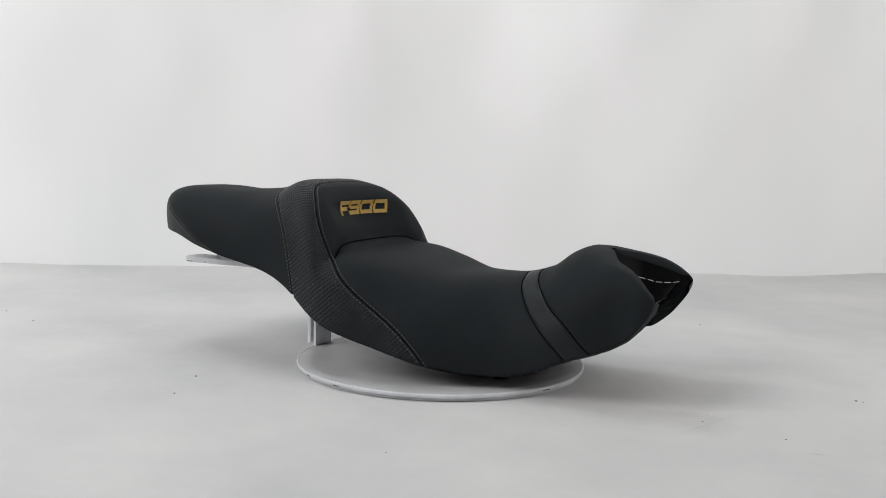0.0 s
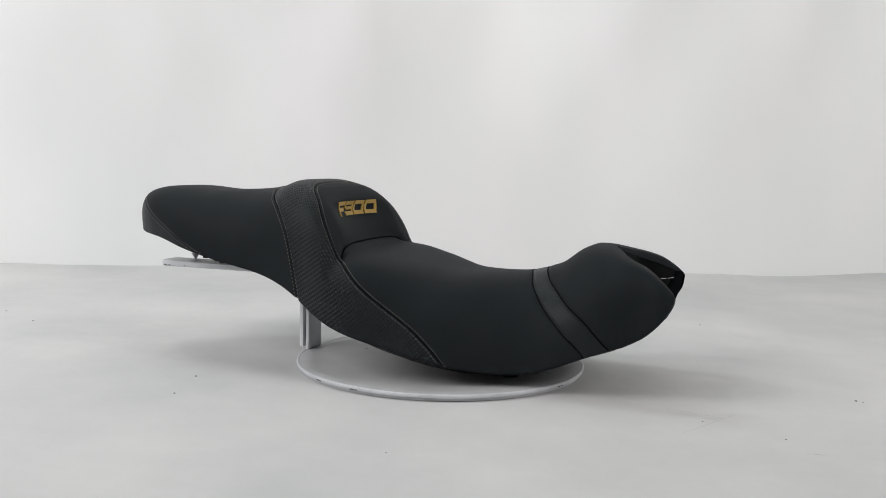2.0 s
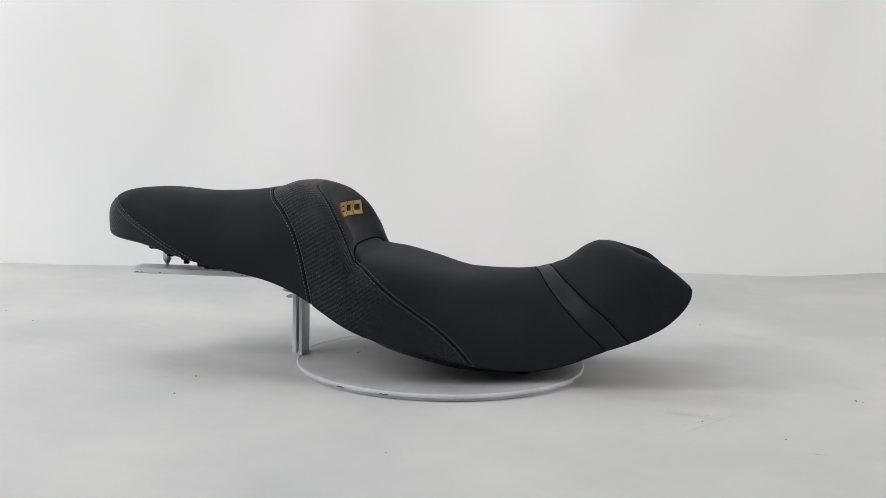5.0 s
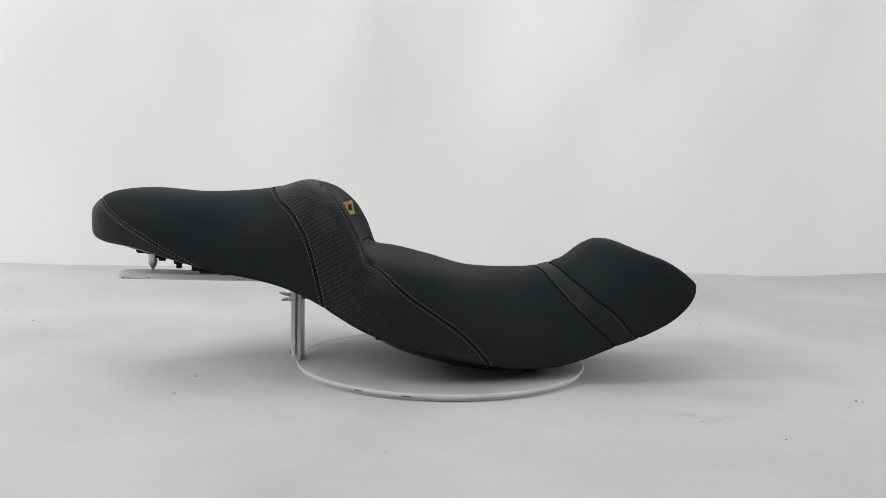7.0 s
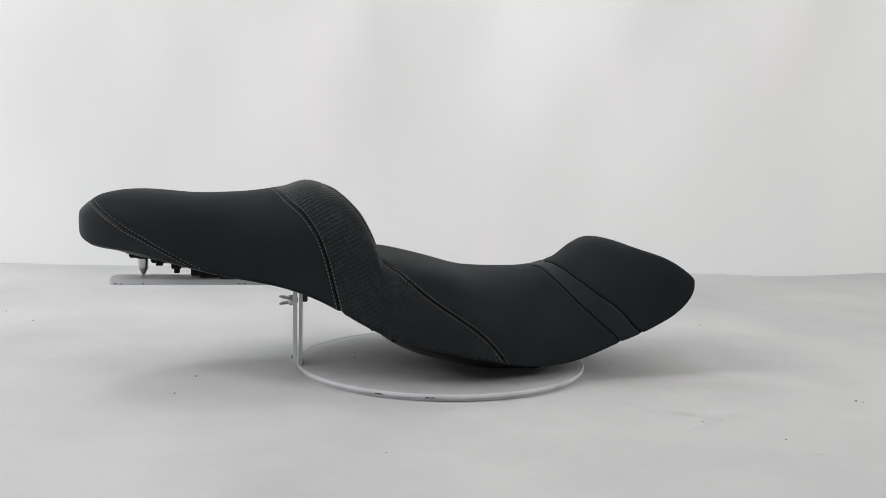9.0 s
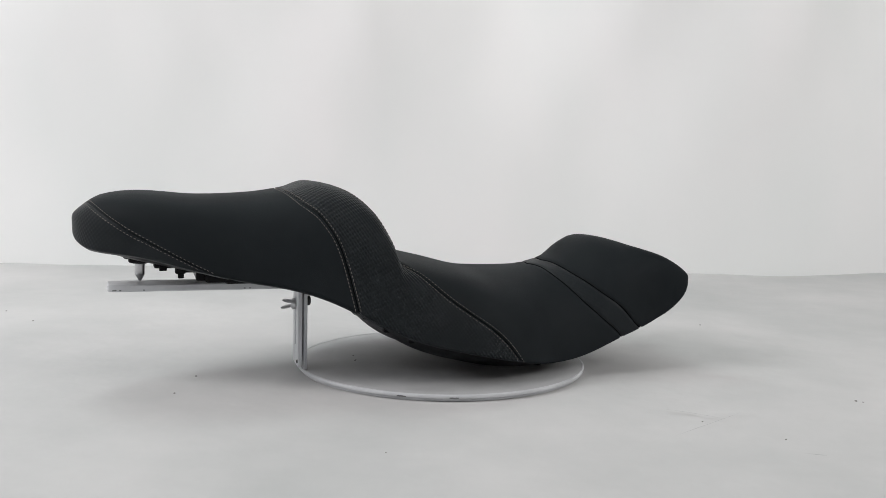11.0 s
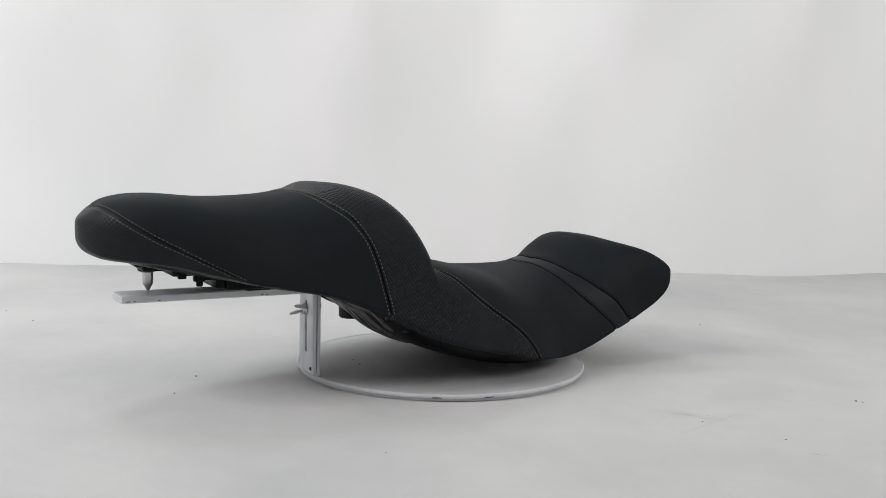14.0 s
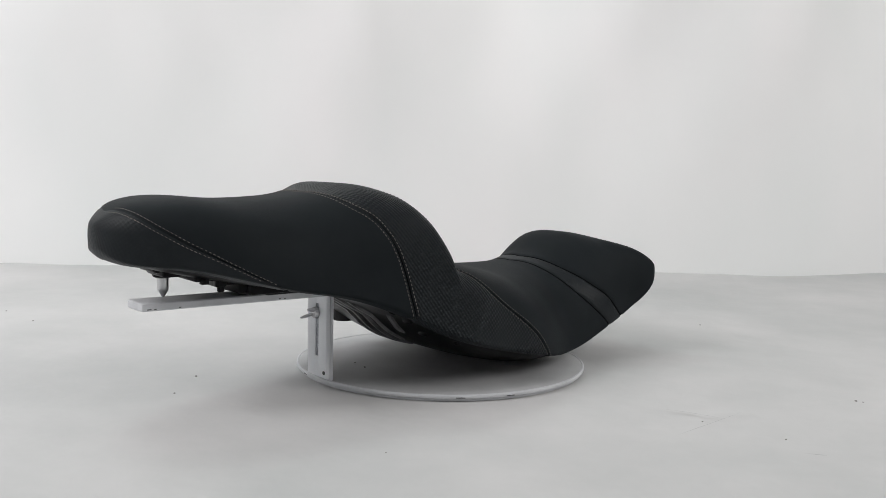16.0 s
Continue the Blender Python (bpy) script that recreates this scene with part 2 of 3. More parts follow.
# ---- seat stand: upright slotted post with a long bar ----
def stand():
    s = empty("seat_stand")
    tagged(s, "white painted flat-bar stand holding up the tail of the seat", "stand")
    z = ZD
    # slotted upright, built round its slot
    bm = bmesh.new()
    vc, hw, sl = -0.0095, 0.0205, 0.0033
    u0, u1 = -0.1850, -0.1800
    box(bm, (u0, vc - hw, z + 0.004), (u1, vc - sl, z + 0.101), 0.0003)
    box(bm, (u0, vc + sl, z + 0.004), (u1, vc + hw, z + 0.101), 0.0003)
    box(bm, (u0, vc - sl, z + 0.004), (u1, vc + sl, z + 0.027), 0.0)
    box(bm, (u0, vc - sl, z + 0.087), (u1, vc + sl, z + 0.101), 0.0)
    part("slotted_plate", bm, PAINT, s)
    bm = bmesh.new()
    # strip added behind the slot: grey smear plus the recess's shade as colour
    box(bm, (u0 + 0.0009, vc - sl, z + 0.027), (u0 + 0.0034, vc + sl, z + 0.087))
    part("slot_back", bm, SLOT_GREY, s, "grey smeared strip in the slot, recess shade in its colour")
    bm = bmesh.new()
    box(bm, (-0.1778, vc - hw + 0.0032, z), (-0.1735, vc + hw - 0.002, z + 0.103), 0.0008)
    part("upright", bm, PAINT, s)
    # the bar under the tail
    bm = bmesh.new()
    # a rolled tip with clipped corners
    low, high = z + 0.0988, z + 0.1068
    plan = [(-0.150, -0.0395), (-0.3870, -0.0395), (-0.3915, -0.0380), (-0.3935, -0.0345), (-0.3950, -0.0060), (-0.3925, -0.0022), (-0.150, -0.0015)]
    rings = []
    for inset, h in ((0.0012, low), (0.0, low + 0.0012), (0.0, high - 0.0012), (0.0012, high)):
        rings.append([bm.verts.new((x + (inset if x < -0.2 else 0), y + (inset if y < -0.02 else -inset), h)) for x, y in plan])
    for a, b in zip(rings, rings[1:]):
        for k in range(len(plan)):
            bm.faces.new((a[k], a[(k + 1) % len(plan)], b[(k + 1) % len(plan)], b[k]))
    bm.faces.new(rings[0][::-1])
    bm.faces.new(rings[-1])
    part("bar", bm, BAR, s, "long grey-white painted flat bar")
    # wing screw through the slot, its wings aslant
    bm = bmesh.new()
    zw = z + 0.0765
    lathe(bm, [(0.0030, -0.006), (0.0030, 0.006)], 14, Matrix.Translation((-0.1850, vc, zw)) @ pose(0, 0, 0, 0, -90, 0))
    lathe(bm, [(0.0062, 0.0), (0.0066, 0.0008), (0.0060, 0.0042), (0.0048, 0.0052)], 16, Matrix.Translation((-0.1853, vc, zw)) @ pose(0, 0, 0, 0, -90, 0))
    for side in (-1, 1):
        m = Matrix.Translation((-0.1948, vc + side * 0.0058, zw - side * 0.0043)) @ pose(0, 0, 0, -36, 0, 0) @ pose(0, 0, 0, 0, 0, -side * 28) @ Matrix.Diagonal((0.0080, 0.0040, 0.0013, 1))
        bmesh.ops.create_uvsphere(bm, u_segments=18, v_segments=10, radius=1.0, matrix=m)
    part("wing_screw", bm, STEEL, s, "bright steel wing screw")
    bm = bmesh.new()
    lathe(bm, [(0.0058, 0.0), (0.0058, 0.005), (0.004, 0.006)], 6, Matrix.Translation((-0.1735, vc, z + 0.080)) @ pose(0, 0, 0, 0, 90, 0))
    part("nut", bm, DIRT, s, "dark hexagon nut")
    for dv, dz in ((-0.0165, 0.010),):
        bm = bmesh.new()
        lathe(bm, [(0.0022, 0.0), (0.0022, 0.0009), (0.0012, 0.0014)], 12, Matrix.Translation((u0, vc + dv, z + dz)) @ pose(0, 0, 0, 0, -90, 0))
        part("bolt", bm, DIRT, s, "small dark bolt head")
    for uu, vv in ((-0.3865, -0.0396), (-0.3845, -0.0396), (-0.3795, -0.0396), (-0.355, -0.0396), (-0.247, -0.0396), (-0.241, -0.0396)):
        bm = bmesh.new()
        box(bm, (uu - 0.0011, vv - 0.0002, z + 0.1002), (uu + 0.0011, vv + 0.0002, z + 0.1012), 0.0001, 1)
        part("scratch", bm, DIRT, s, "dark scratch through the paint")
    return s


# ---- the seat: stations along its length from tail to nose ----
TAIL, NOSE, TIP_Z = -0.43, 0.2898, 0.1115
TOP_U = [-.43, -.40, -.36, -.30, -.25, -.20, -.17, -.14, -.117, -.10, -.088, -.06, -.02, .04, .10, .15, .18, .196, .21, .235, .26, .29, .32]
TOP = [.1923, .2058, .2086, .2053, .2075, .2142, .2224, .2145, .1965, .1685, .1390, .1351, .1275, .1161, .118, .1302, .1508, .1562, .1552, .1464, .1377, .1227, .1018]
LOW_U = [-.43, -.38, -.32, -.26, -.20, -.15, -.10, -.05, 0, .05, .10, .15, .20, .24, .28, .32]
LOW = [.1398, .1448, .1335, .1189, .1076, .0905, .0652, .0477, .0352, .0244, .0153, .0209, .0411, .0563, .0807, .0976]
WIDE_U = [-.43, -.39, -.34, -.28, -.21, -.14, -.08, -.02, .05, .11, .16, .21, .26, .29, .32]
WIDE = [.0600, .0725, .0905, .099, .1045, .1265, .1515, .1500, .1431, .1145, .1074, .1063, .1062, .1125, .0679]
GAP_U = [.21, .235, .26, .29, .32]
GAP = [.010, .0500, .0740, .0930, .0560]
BOXY_U = [-.43, -.34, -.25, -.17, -.10, -.02, .06, .13, .20, .26, .32]
BOXY = [3.33, 3.5, 2.6, 4.1, 5.8, 4.2, 2.5, 2.2, 2.65, 4.3, 3.2]


def glide(xs, ys):
    """A monotone curve through stations, for one value or many."""
    x, y = np.array(xs, float), np.array(ys, float)
    h = np.diff(x)
    d = np.diff(y) / h
    m = np.zeros(len(x))
    m[0], m[-1] = d[0], d[-1]
    for k in range(1, len(x) - 1):
        if d[k - 1] * d[k] > 0:
            a, b = 2 * h[k] + h[k - 1], h[k] + 2 * h[k - 1]
            m[k] = (a + b) / (a / d[k - 1] + b / d[k])

    def at(q):
        q = np.clip(q, x[0], x[-1])
        i = np.clip(np.searchsorted(x, q, side="right") - 1, 0, len(x) - 2)
        t, hh = (q - x[i]) / h[i], h[i]
        return (1 + 2 * t) * (1 - t) ** 2 * y[i] + t * (1 - t) ** 2 * hh * m[i] + t * t * (3 - 2 * t) * y[i + 1] + t * t * (t - 1) * hh * m[i + 1]
    return at


def spline(xs, ys):
    """A natural cubic curve through stations."""
    x, y = np.array(xs, float), np.array(ys, float)
    n, h = len(x), np.diff(x)
    a, r = np.eye(n), np.zeros(n)
    for i in range(1, n - 1):
        a[i, i - 1], a[i, i], a[i, i + 1] = h[i - 1], 2 * (h[i - 1] + h[i]), h[i]
        r[i] = 6 * ((y[i + 1] - y[i]) / h[i] - (y[i] - y[i - 1]) / h[i - 1])
    m = np.linalg.solve(a, r)

    def at(q):
        q = np.clip(q, x[0], x[-1])
        i = np.clip(np.searchsorted(x, q, side="right") - 1, 0, n - 2)
        t, hh = q - x[i], h[i]
        s = hh - t
        return (s ** 3 * m[i] + t ** 3 * m[i + 1]) / (6 * hh) + (y[i] / hh - m[i] * hh / 6) * s + (y[i + 1] / hh - m[i + 1] * hh / 6) * t
    return at


top_at, low_at, wide_at, gap_raw, boxy_at = glide(TOP_U, TOP), spline(LOW_U, LOW), spline(WIDE_U, WIDE), spline(GAP_U, GAP), spline(BOXY_U, BOXY)


def sections(u):
    """Crown, hem, half width, half gap and squareness of the sections at u, rounded off at both ends."""
    zt, zb, w, e = top_at(u), low_at(u), wide_at(u), 2 / boxy_at(u)
    g = np.where(u > 0.208, np.maximum(0, gap_raw(u)) * (1 - (1 - np.clip((u - 0.2165) / 0.026, 0, 1)) ** 2), 0)
    k = np.sqrt(1 - np.clip((u - 0.255) / (NOSE - 0.255), 0, 1) ** 2)
    zt, zb, mid = TIP_Z + (zt - TIP_Z) * k, TIP_Z + (zb - TIP_Z) * k, (w + g) / 2
    w, g = mid + (w - mid) * k, mid + (g - mid) * k
    k = np.sqrt(1 - np.clip((-0.37 - u) / (-0.37 - TAIL), 0, 1) ** 2.2)
    zt, zb, w = 0.176 + (zt - 0.176) * k ** 0.55, 0.176 + (zb - 0.176) * (0.05 + 0.95 * k ** 0.72), w * (0.985 * k + 0.015)
    return zt, zb, w, g, e


# the cover as a table: stations along it, even steps of girth round it
_t = np.linspace(0, 1, 481)
TAB_U = TAIL + (NOSE - TAIL) * (_t - 0.9 * np.sin(2 * np.pi * _t) / (2 * np.pi))
TAB_A = np.linspace(0, 1, 201)


def table():
    zt, zb, w, g, e = (q[:, None] for q in sections(TAB_U))
    f = np.linspace(0, 1, 400)
    ph = (3 * f ** 2 - 2 * f ** 3)[None] * np.pi / 2
    v = g + (w - g) * np.maximum(np.sin(ph), 0) ** e
    z = zb + (zt - zb) * np.maximum(np.cos(ph), 0) ** e
    # the sides of the tail lean in towards the hem
    v = v * (1 - 0.10 * np.clip((-0.32 - TAB_U[:, None]) / 0.07, 0, 1) * (1 - np.maximum(np.cos(ph), 0) ** e) ** 1.6)
    ln = np.concatenate([np.zeros((len(TAB_U), 1)), np.cumsum(np.hypot(np.diff(v, axis=1), np.diff(z, axis=1)), axis=1)], axis=1)
    vv, zz = np.empty((len(TAB_U), len(TAB_A))), np.empty((len(TAB_U), len(TAB_A)))
    for i in range(len(TAB_U)):
        x = ln[i] / max(ln[i, -1], 1e-9)
        vv[i], zz[i] = np.interp(TAB_A, x, v[i]), np.interp(TAB_A, x, z[i])
    return vv, zz


TAB_V, TAB_Z = table()
GIRTH = np.hypot(np.diff(TAB_V, axis=1), np.diff(TAB_Z, axis=1)).sum(axis=1)


# the step's face is hollowed to take the rider's back
HOLLOW = glide([-.137, -.119, -.107, -.098, -.0895], [0, .005, .0145, .0095, 0])


def section(u):
    return [float(q) for q in sections(np.float64(u))]


def hollow(u, v):
    if not -0.137 < u < -0.0895 or abs(v) > 0.093:
        return 0.0
    return HOLLOW(u) * 1.32 * (1 - (v / 0.093) ** 2) ** 1.4


def skin(u, s):
    """A point of the padded cover: u along the seat, s round the section (0 on the crown, 1 at the hem, beyond it tucked under)."""
    u, a = min(max(u, TAIL), NOSE), abs(s)
    i = min(max(int(np.searchsorted(TAB_U, u)) - 1, 0), len(TAB_U) - 2)
    f = (u - TAB_U[i]) / (TAB_U[i + 1] - TAB_U[i])
    x = min(a, 1.0) * 200
    j = min(int(x), 199)
    h = x - j
    v = (TAB_V[i, j] * (1 - h) + TAB_V[i, j + 1] * h) * (1 - f) + (TAB_V[i + 1, j] * (1 - h) + TAB_V[i + 1, j + 1] * h) * f
    z = (TAB_Z[i, j] * (1 - h) + TAB_Z[i, j + 1] * h) * (1 - f) + (TAB_Z[i + 1, j] * (1 - h) + TAB_Z[i + 1, j + 1] * h) * f
    if a > 1:
        k = (a - 1) / 0.12
        v -= k * max(0.022 * min(1.0, v / 0.05), v * min(1.0, max(0.0, (-0.402 - u) / 0.02)))
        z -= 0.004 * math.sin(k * math.pi / 2)
    return Vector((u - hollow(u, v), v if s > 0 else -v, z + ZD))


def out(u, s):
    du = skin(min(u + 0.002, NOSE), s) - skin(max(u - 0.002, TAIL), s)
    ds = skin(u, s + 0.01) - skin(u, s - 0.01)
    n = du.cross(ds)
    return n.normalized() if n.length > 1e-9 else Vector((0, 0, 1))


TAIL_SEAM = spline([0, .3, .55, .75, .865, .96, 1, 1.12], [-.417, -.4125, -.4025, -.3805, -.3545, -.312, -.289, -.265])
REAR_SEAM = glide([0, .2, .35, .46, .6, .7, .8, .9, 1, 1.12], [-.210, -.2065, -.2005, -.1925, -.172, -.1585, -.150, -.1435, -.1375, -.133])
FRONT_SEAM = spline([0, .2, .28, .36, .42, .50, .55, .61, .70, .76, .83, .88, .925, 1, 1.12], [-.152, -.149, -.1455, -.136, -.124, -.109, -.097, -.080, -.058, -.034, .003, .022, .0337, .048, .062])
CREASE = glide([0, .2, .3, .42, .5, .56, .6, .7], [-.0932, -.0931, -.0928, -.0913, -.0882, -.0848, -.0815, -.0815])
STRAP_A = spline([0, .17, .34, .47, .57, .75, .82, 1, 1.12], [.1155, .1217, .128, .1372, .146, .165, .1733, .197, .206])
STRAP_B = spline([0, .1, .33, .5, .65, .8, .86, .97, 1, 1.12], [.134, .137, .1475, .161, .176, .197, .2050, .2200, .2245, .234])
CORNER = 0.60


def rounds(n, reach=1.0):
    """Even stations round the section, with the hem turned under."""
    res = [reach * k / n for k in range(-n, n + 1)]
    return [-1.12, -1.09, -1.06, -1.03] + res + [1.03, 1.06, 1.09, 1.12] if reach == 1 else res


def panel(name, start, end, mat, parent, label, ss, step=0.006, dip=0.0022, ends=(True, True), puff=0.0, dips=None, crown=1.0):
    """A sewn panel between two seams, its edges drawn down into them."""
    mid = start(0.3), end(0.3)
    dips = dips or (dip, dip)
    n = max(4, int(max(abs(end(abs(s)) - start(abs(s))) for s in ss) / step))
    fr = [k / n for k in range(n + 1)]
    bm = bmesh.new()
    lay = bm.loops.layers.uv.new("skin")
    spots, rows = {}, []
    near = [0.0, 0.0012, 0.0026, 0.0045, 0.007]
    for s in ss:
        a, b = start(abs(s)), end(abs(s))
        span = max(b - a, 1e-5)
        us = [a + d for d in near if d < span * 0.45]
        us += [a + span * f for f in fr if 0.009 < span * f < span - 0.009]
        us += [b - d for d in reversed(near) if d < span * 0.45]
        # same count on every row
        want = n + 11
        xs = np.interp(np.linspace(0, 1, want), np.linspace(0, 1, len(us)), us)
        row = []
        for u in xs:
            p = skin(u, s)
            depth, fall = 0.0, crown + (1 - crown) * min(1.0, (abs(s) / 0.75) ** 2)
            if ends[0]:
                depth += (dips[0] if abs(s) < CORNER else min(dips[0], 0.0022)) * math.exp(-(((u - a) / 0.0022) ** 2))
            if ends[1]:
                depth += dips[1] * math.exp(-(((b - u) / 0.0022) ** 2))
            lift = puff * math.sin(math.pi * (u - a) / span)
            nrm = out(u, s)
            v = bm.verts.new(p - nrm * (depth * fall - lift))
            spots[v] = (u, s)
            row.append(v)
        rows.append(row)
    along = {}
    for i, row in enumerate(rows):
        run = 0.0
        for k, v in enumerate(row):
            run += (v.co - row[k - 1].co).length if k else 0.0
            q = int(np.clip(np.searchsorted(TAB_U, spots[v][0]), 0, len(TAB_U) - 1))
            along[v] = (spots[v][0] * 1.1 if ends[0] else run, (1 - abs(spots[v][1])) * GIRTH[q])
    for i in range(len(rows) - 1):
        for k in range(len(rows[i]) - 1):
            quad = (rows[i][k], rows[i][k + 1], rows[i + 1][k + 1], rows[i + 1][k])
            # the nose is open between its two lobes
            if min(v.co.y for v in quad) < 0 < max(v.co.y for v in quad) and max(spots[v][0] for v in quad) > 0.2185:
                continue
            try:
                f = bm.faces.new(quad)
            except ValueError:
                continue
            for lp in f.loops:
                lp[lay].uv = along[lp.vert]
    if not ends[0]:
        bm.faces.new([r[0] for r in rows])
    bmesh.ops.dissolve_degenerate(bm, dist=1e-6, edges=bm.edges)
    return part(name, bm, mat, parent, label, crisp=180.0)


def stitches(seam, parent, s_from, s_to, gap=0.0029, pitch=0.0040, mat=THREAD):
    """Two rows of thread along a seam, both sides of the seat."""
    bm = bmesh.new()
    for sign in (-1, 1):
        for off in (-gap, gap):
            pts, s = [], s_from
            while s <= s_to:
                run = (skin(seam(s), s + 0.01) - skin(seam(s), s - 0.01)).length
                slant = (seam(s + 0.01) - seam(s - 0.01)) / max(run, 1e-4)
                pts.append((seam(s) + off * min(2.6, math.sqrt(1 + slant * slant)), s * sign))
                s += 0.0015
            dist, last, nxt = 0.0, None, 0.0
            line = [(skin(*q), out(*q)) for q in pts]
            for p, nrm in line:
                if last is not None:
                    dist += (p - last[0]).length
                    if dist >= nxt:
                        d = (p - last[0]).normalized()
                        c = p - nrm * 0.0001
                        side = nrm.cross(d).normalized() * 0.0004
                        half = d * pitch * 0.33
                        lift = nrm * 0.0004
                        ring = [c - half - side, c - half + side, c + half + side, c + half - side]
                        lo = [bm.verts.new(q - nrm * 0.0006) for q in ring]
                        hi = [bm.verts.new(q * 0.8 + c * 0.2 + lift) for q in ring]
                        bm.faces.new(hi)
                        for k in range(4):
                            bm.faces.new((lo[k], lo[(k + 1) % 4], hi[(k + 1) % 4], hi[k]))
                        nxt = dist + pitch
                last = (p, nrm)
    ob = part("stitching", bm, mat, parent, "double row of tan thread along the seam", smooth=False)
    ob["kind"] = "stuff"
    return ob


def seam_shade(seam, parent, s_to, wide, sink, label):
    """A dark strip sunk where two panels are sewn edge to edge, painting the shade of the groove."""
    bm = bmesh.new()
    prev = None
    n = int(120 * s_to)
    for k in range(-n, n + 1):
        s = s_to * k / n
        u = seam(abs(s))
        p, nrm = skin(u, s), out(u, s)
        q = s + 0.012
        d = skin(seam(abs(q)), q) - p
        side = nrm.cross(d).normalized() * wide
        p = p - nrm * sink
        ring = [bm.verts.new(p + side * a + nrm * wide * b) for a, b in ((-1, -1.2), (-0.7, 0.5), (0.7, 0.5), (1, -1.2))]
        if prev:
            for i in range(3):
                bm.faces.new((prev[i], prev[i + 1], ring[i + 1], ring[i]))
        prev = ring
    part("seam", bm, SHADE_BLACK, parent, label)


def face_point(v, z, lift):
    """On the upright face before the step: the point at that width and height."""
    a, b = -0.16, -0.090
    for _ in range(30):
        u = (a + b) / 2
        zt, zb, w, g, e = section(u)
        h = zb + (zt - zb) * max(0.0, 1 - (abs(v) / w) ** (2 / e)) ** (e / 2)
        if h > z:
            a = u
        else:
            b = u
    return Vector((u - hollow(u, v) + lift, v, z + ZD + lift * 0.3))


def lettering(parent):
    """The model figures F900, in squared gold embroidery."""
    zl, zh, st = 0.1775, 0.1950, 0.0048
    wd = 0.0276

    def stroke(bm, x0, z0, x1, z1):
        nx, nz = max(2, int(abs(x1 - x0) / 0.003)), max(2, int(abs(z1 - z0) / 0.003))
        lean = 0.5
        rows = [[[bm.verts.new(face_point(x0 + (x1 - x0) * i / nx + lean * (z0 + (z1 - z0) * j / nz - zl), z0 + (z1 - z0) * j / nz, lift)) for i in range(nx + 1)] for j in range(nz + 1)] for lift in (0.0, 0.0012)]
        lo, hi = rows
        for j in range(nz):
            for i in range(nx):
                bm.faces.new((hi[j][i], hi[j][i + 1], hi[j + 1][i + 1], hi[j + 1][i]))
        rim = [(j, 0) for j in range(nz + 1)] + [(nz, i) for i in range(1, nx + 1)] + [(j, nx) for j in range(nz - 1, -1, -1)] + [(0, i) for i in range(nx - 1, 0, -1)]
        for (a, b), (c, d) in zip(rim, rim[1:] + rim[:1]):
            bm.faces.new((lo[a][b], lo[c][d], hi[c][d], hi[a][b]))

    zm = (zl + zh) / 2
    x = -0.0567
    for ch in "F900":
        bm = bmesh.new()
        if ch == "F":
            stroke(bm, x, zl, x + st * 1.1, zh - st)
            stroke(bm, x, zh - st, x + wd, zh)
            stroke(bm, x + st * 1.1, zm - st / 2 - 0.001, x + wd * 0.86, zm + st / 2 - 0.001)
        elif ch == "0":
            stroke(bm, x, zl + st, x + st, zh - st)
            stroke(bm, x + wd - st, zl + st, x + wd, zh - st)
            stroke(bm, x + 0.001, zl, x + wd - 0.001, zl + st)
            stroke(bm, x + 0.001, zh - st, x + wd - 0.001, zh)
        else:
            stroke(bm, x, zm, x + st, zh - st)
            stroke(bm, x + wd - st, zl + st, x + wd, zh - st)
            stroke(bm, x + 0.001, zh - st, x + wd - 0.001, zh)
            stroke(bm, x + st, zm - st * 0.4, x + wd - st, zm + st * 0.4)
            stroke(bm, x, zl, x + wd - 0.001, zl + st)
        part("letter" if ch == "F" else "digit", bm, GOLD, parent, "gold embroidered " + ch, smooth=False)
        x += wd + 0.0012


PAN_U = [-.4285, -.38, -.33, -.27, -.22, -.19, -.165, -.144, -.123, -.092, -.06, -.012, .03, .08, .12, .15, .20, .24]
PAN_Z = [.156, .138, .127, .116, .1085, .1040, .0980, .0890, .0755, .0475, .0295, .0155, .007, .003, .006, .014, .034, .050]
pan_at = glide(PAN_U, PAN_Z)


def hull_power(u):
    """Flat-bottomed along most of the pan, keeled under the step."""
    return 5 - 2.9 * math.exp(-((u + 0.11) / 0.05) ** 2)


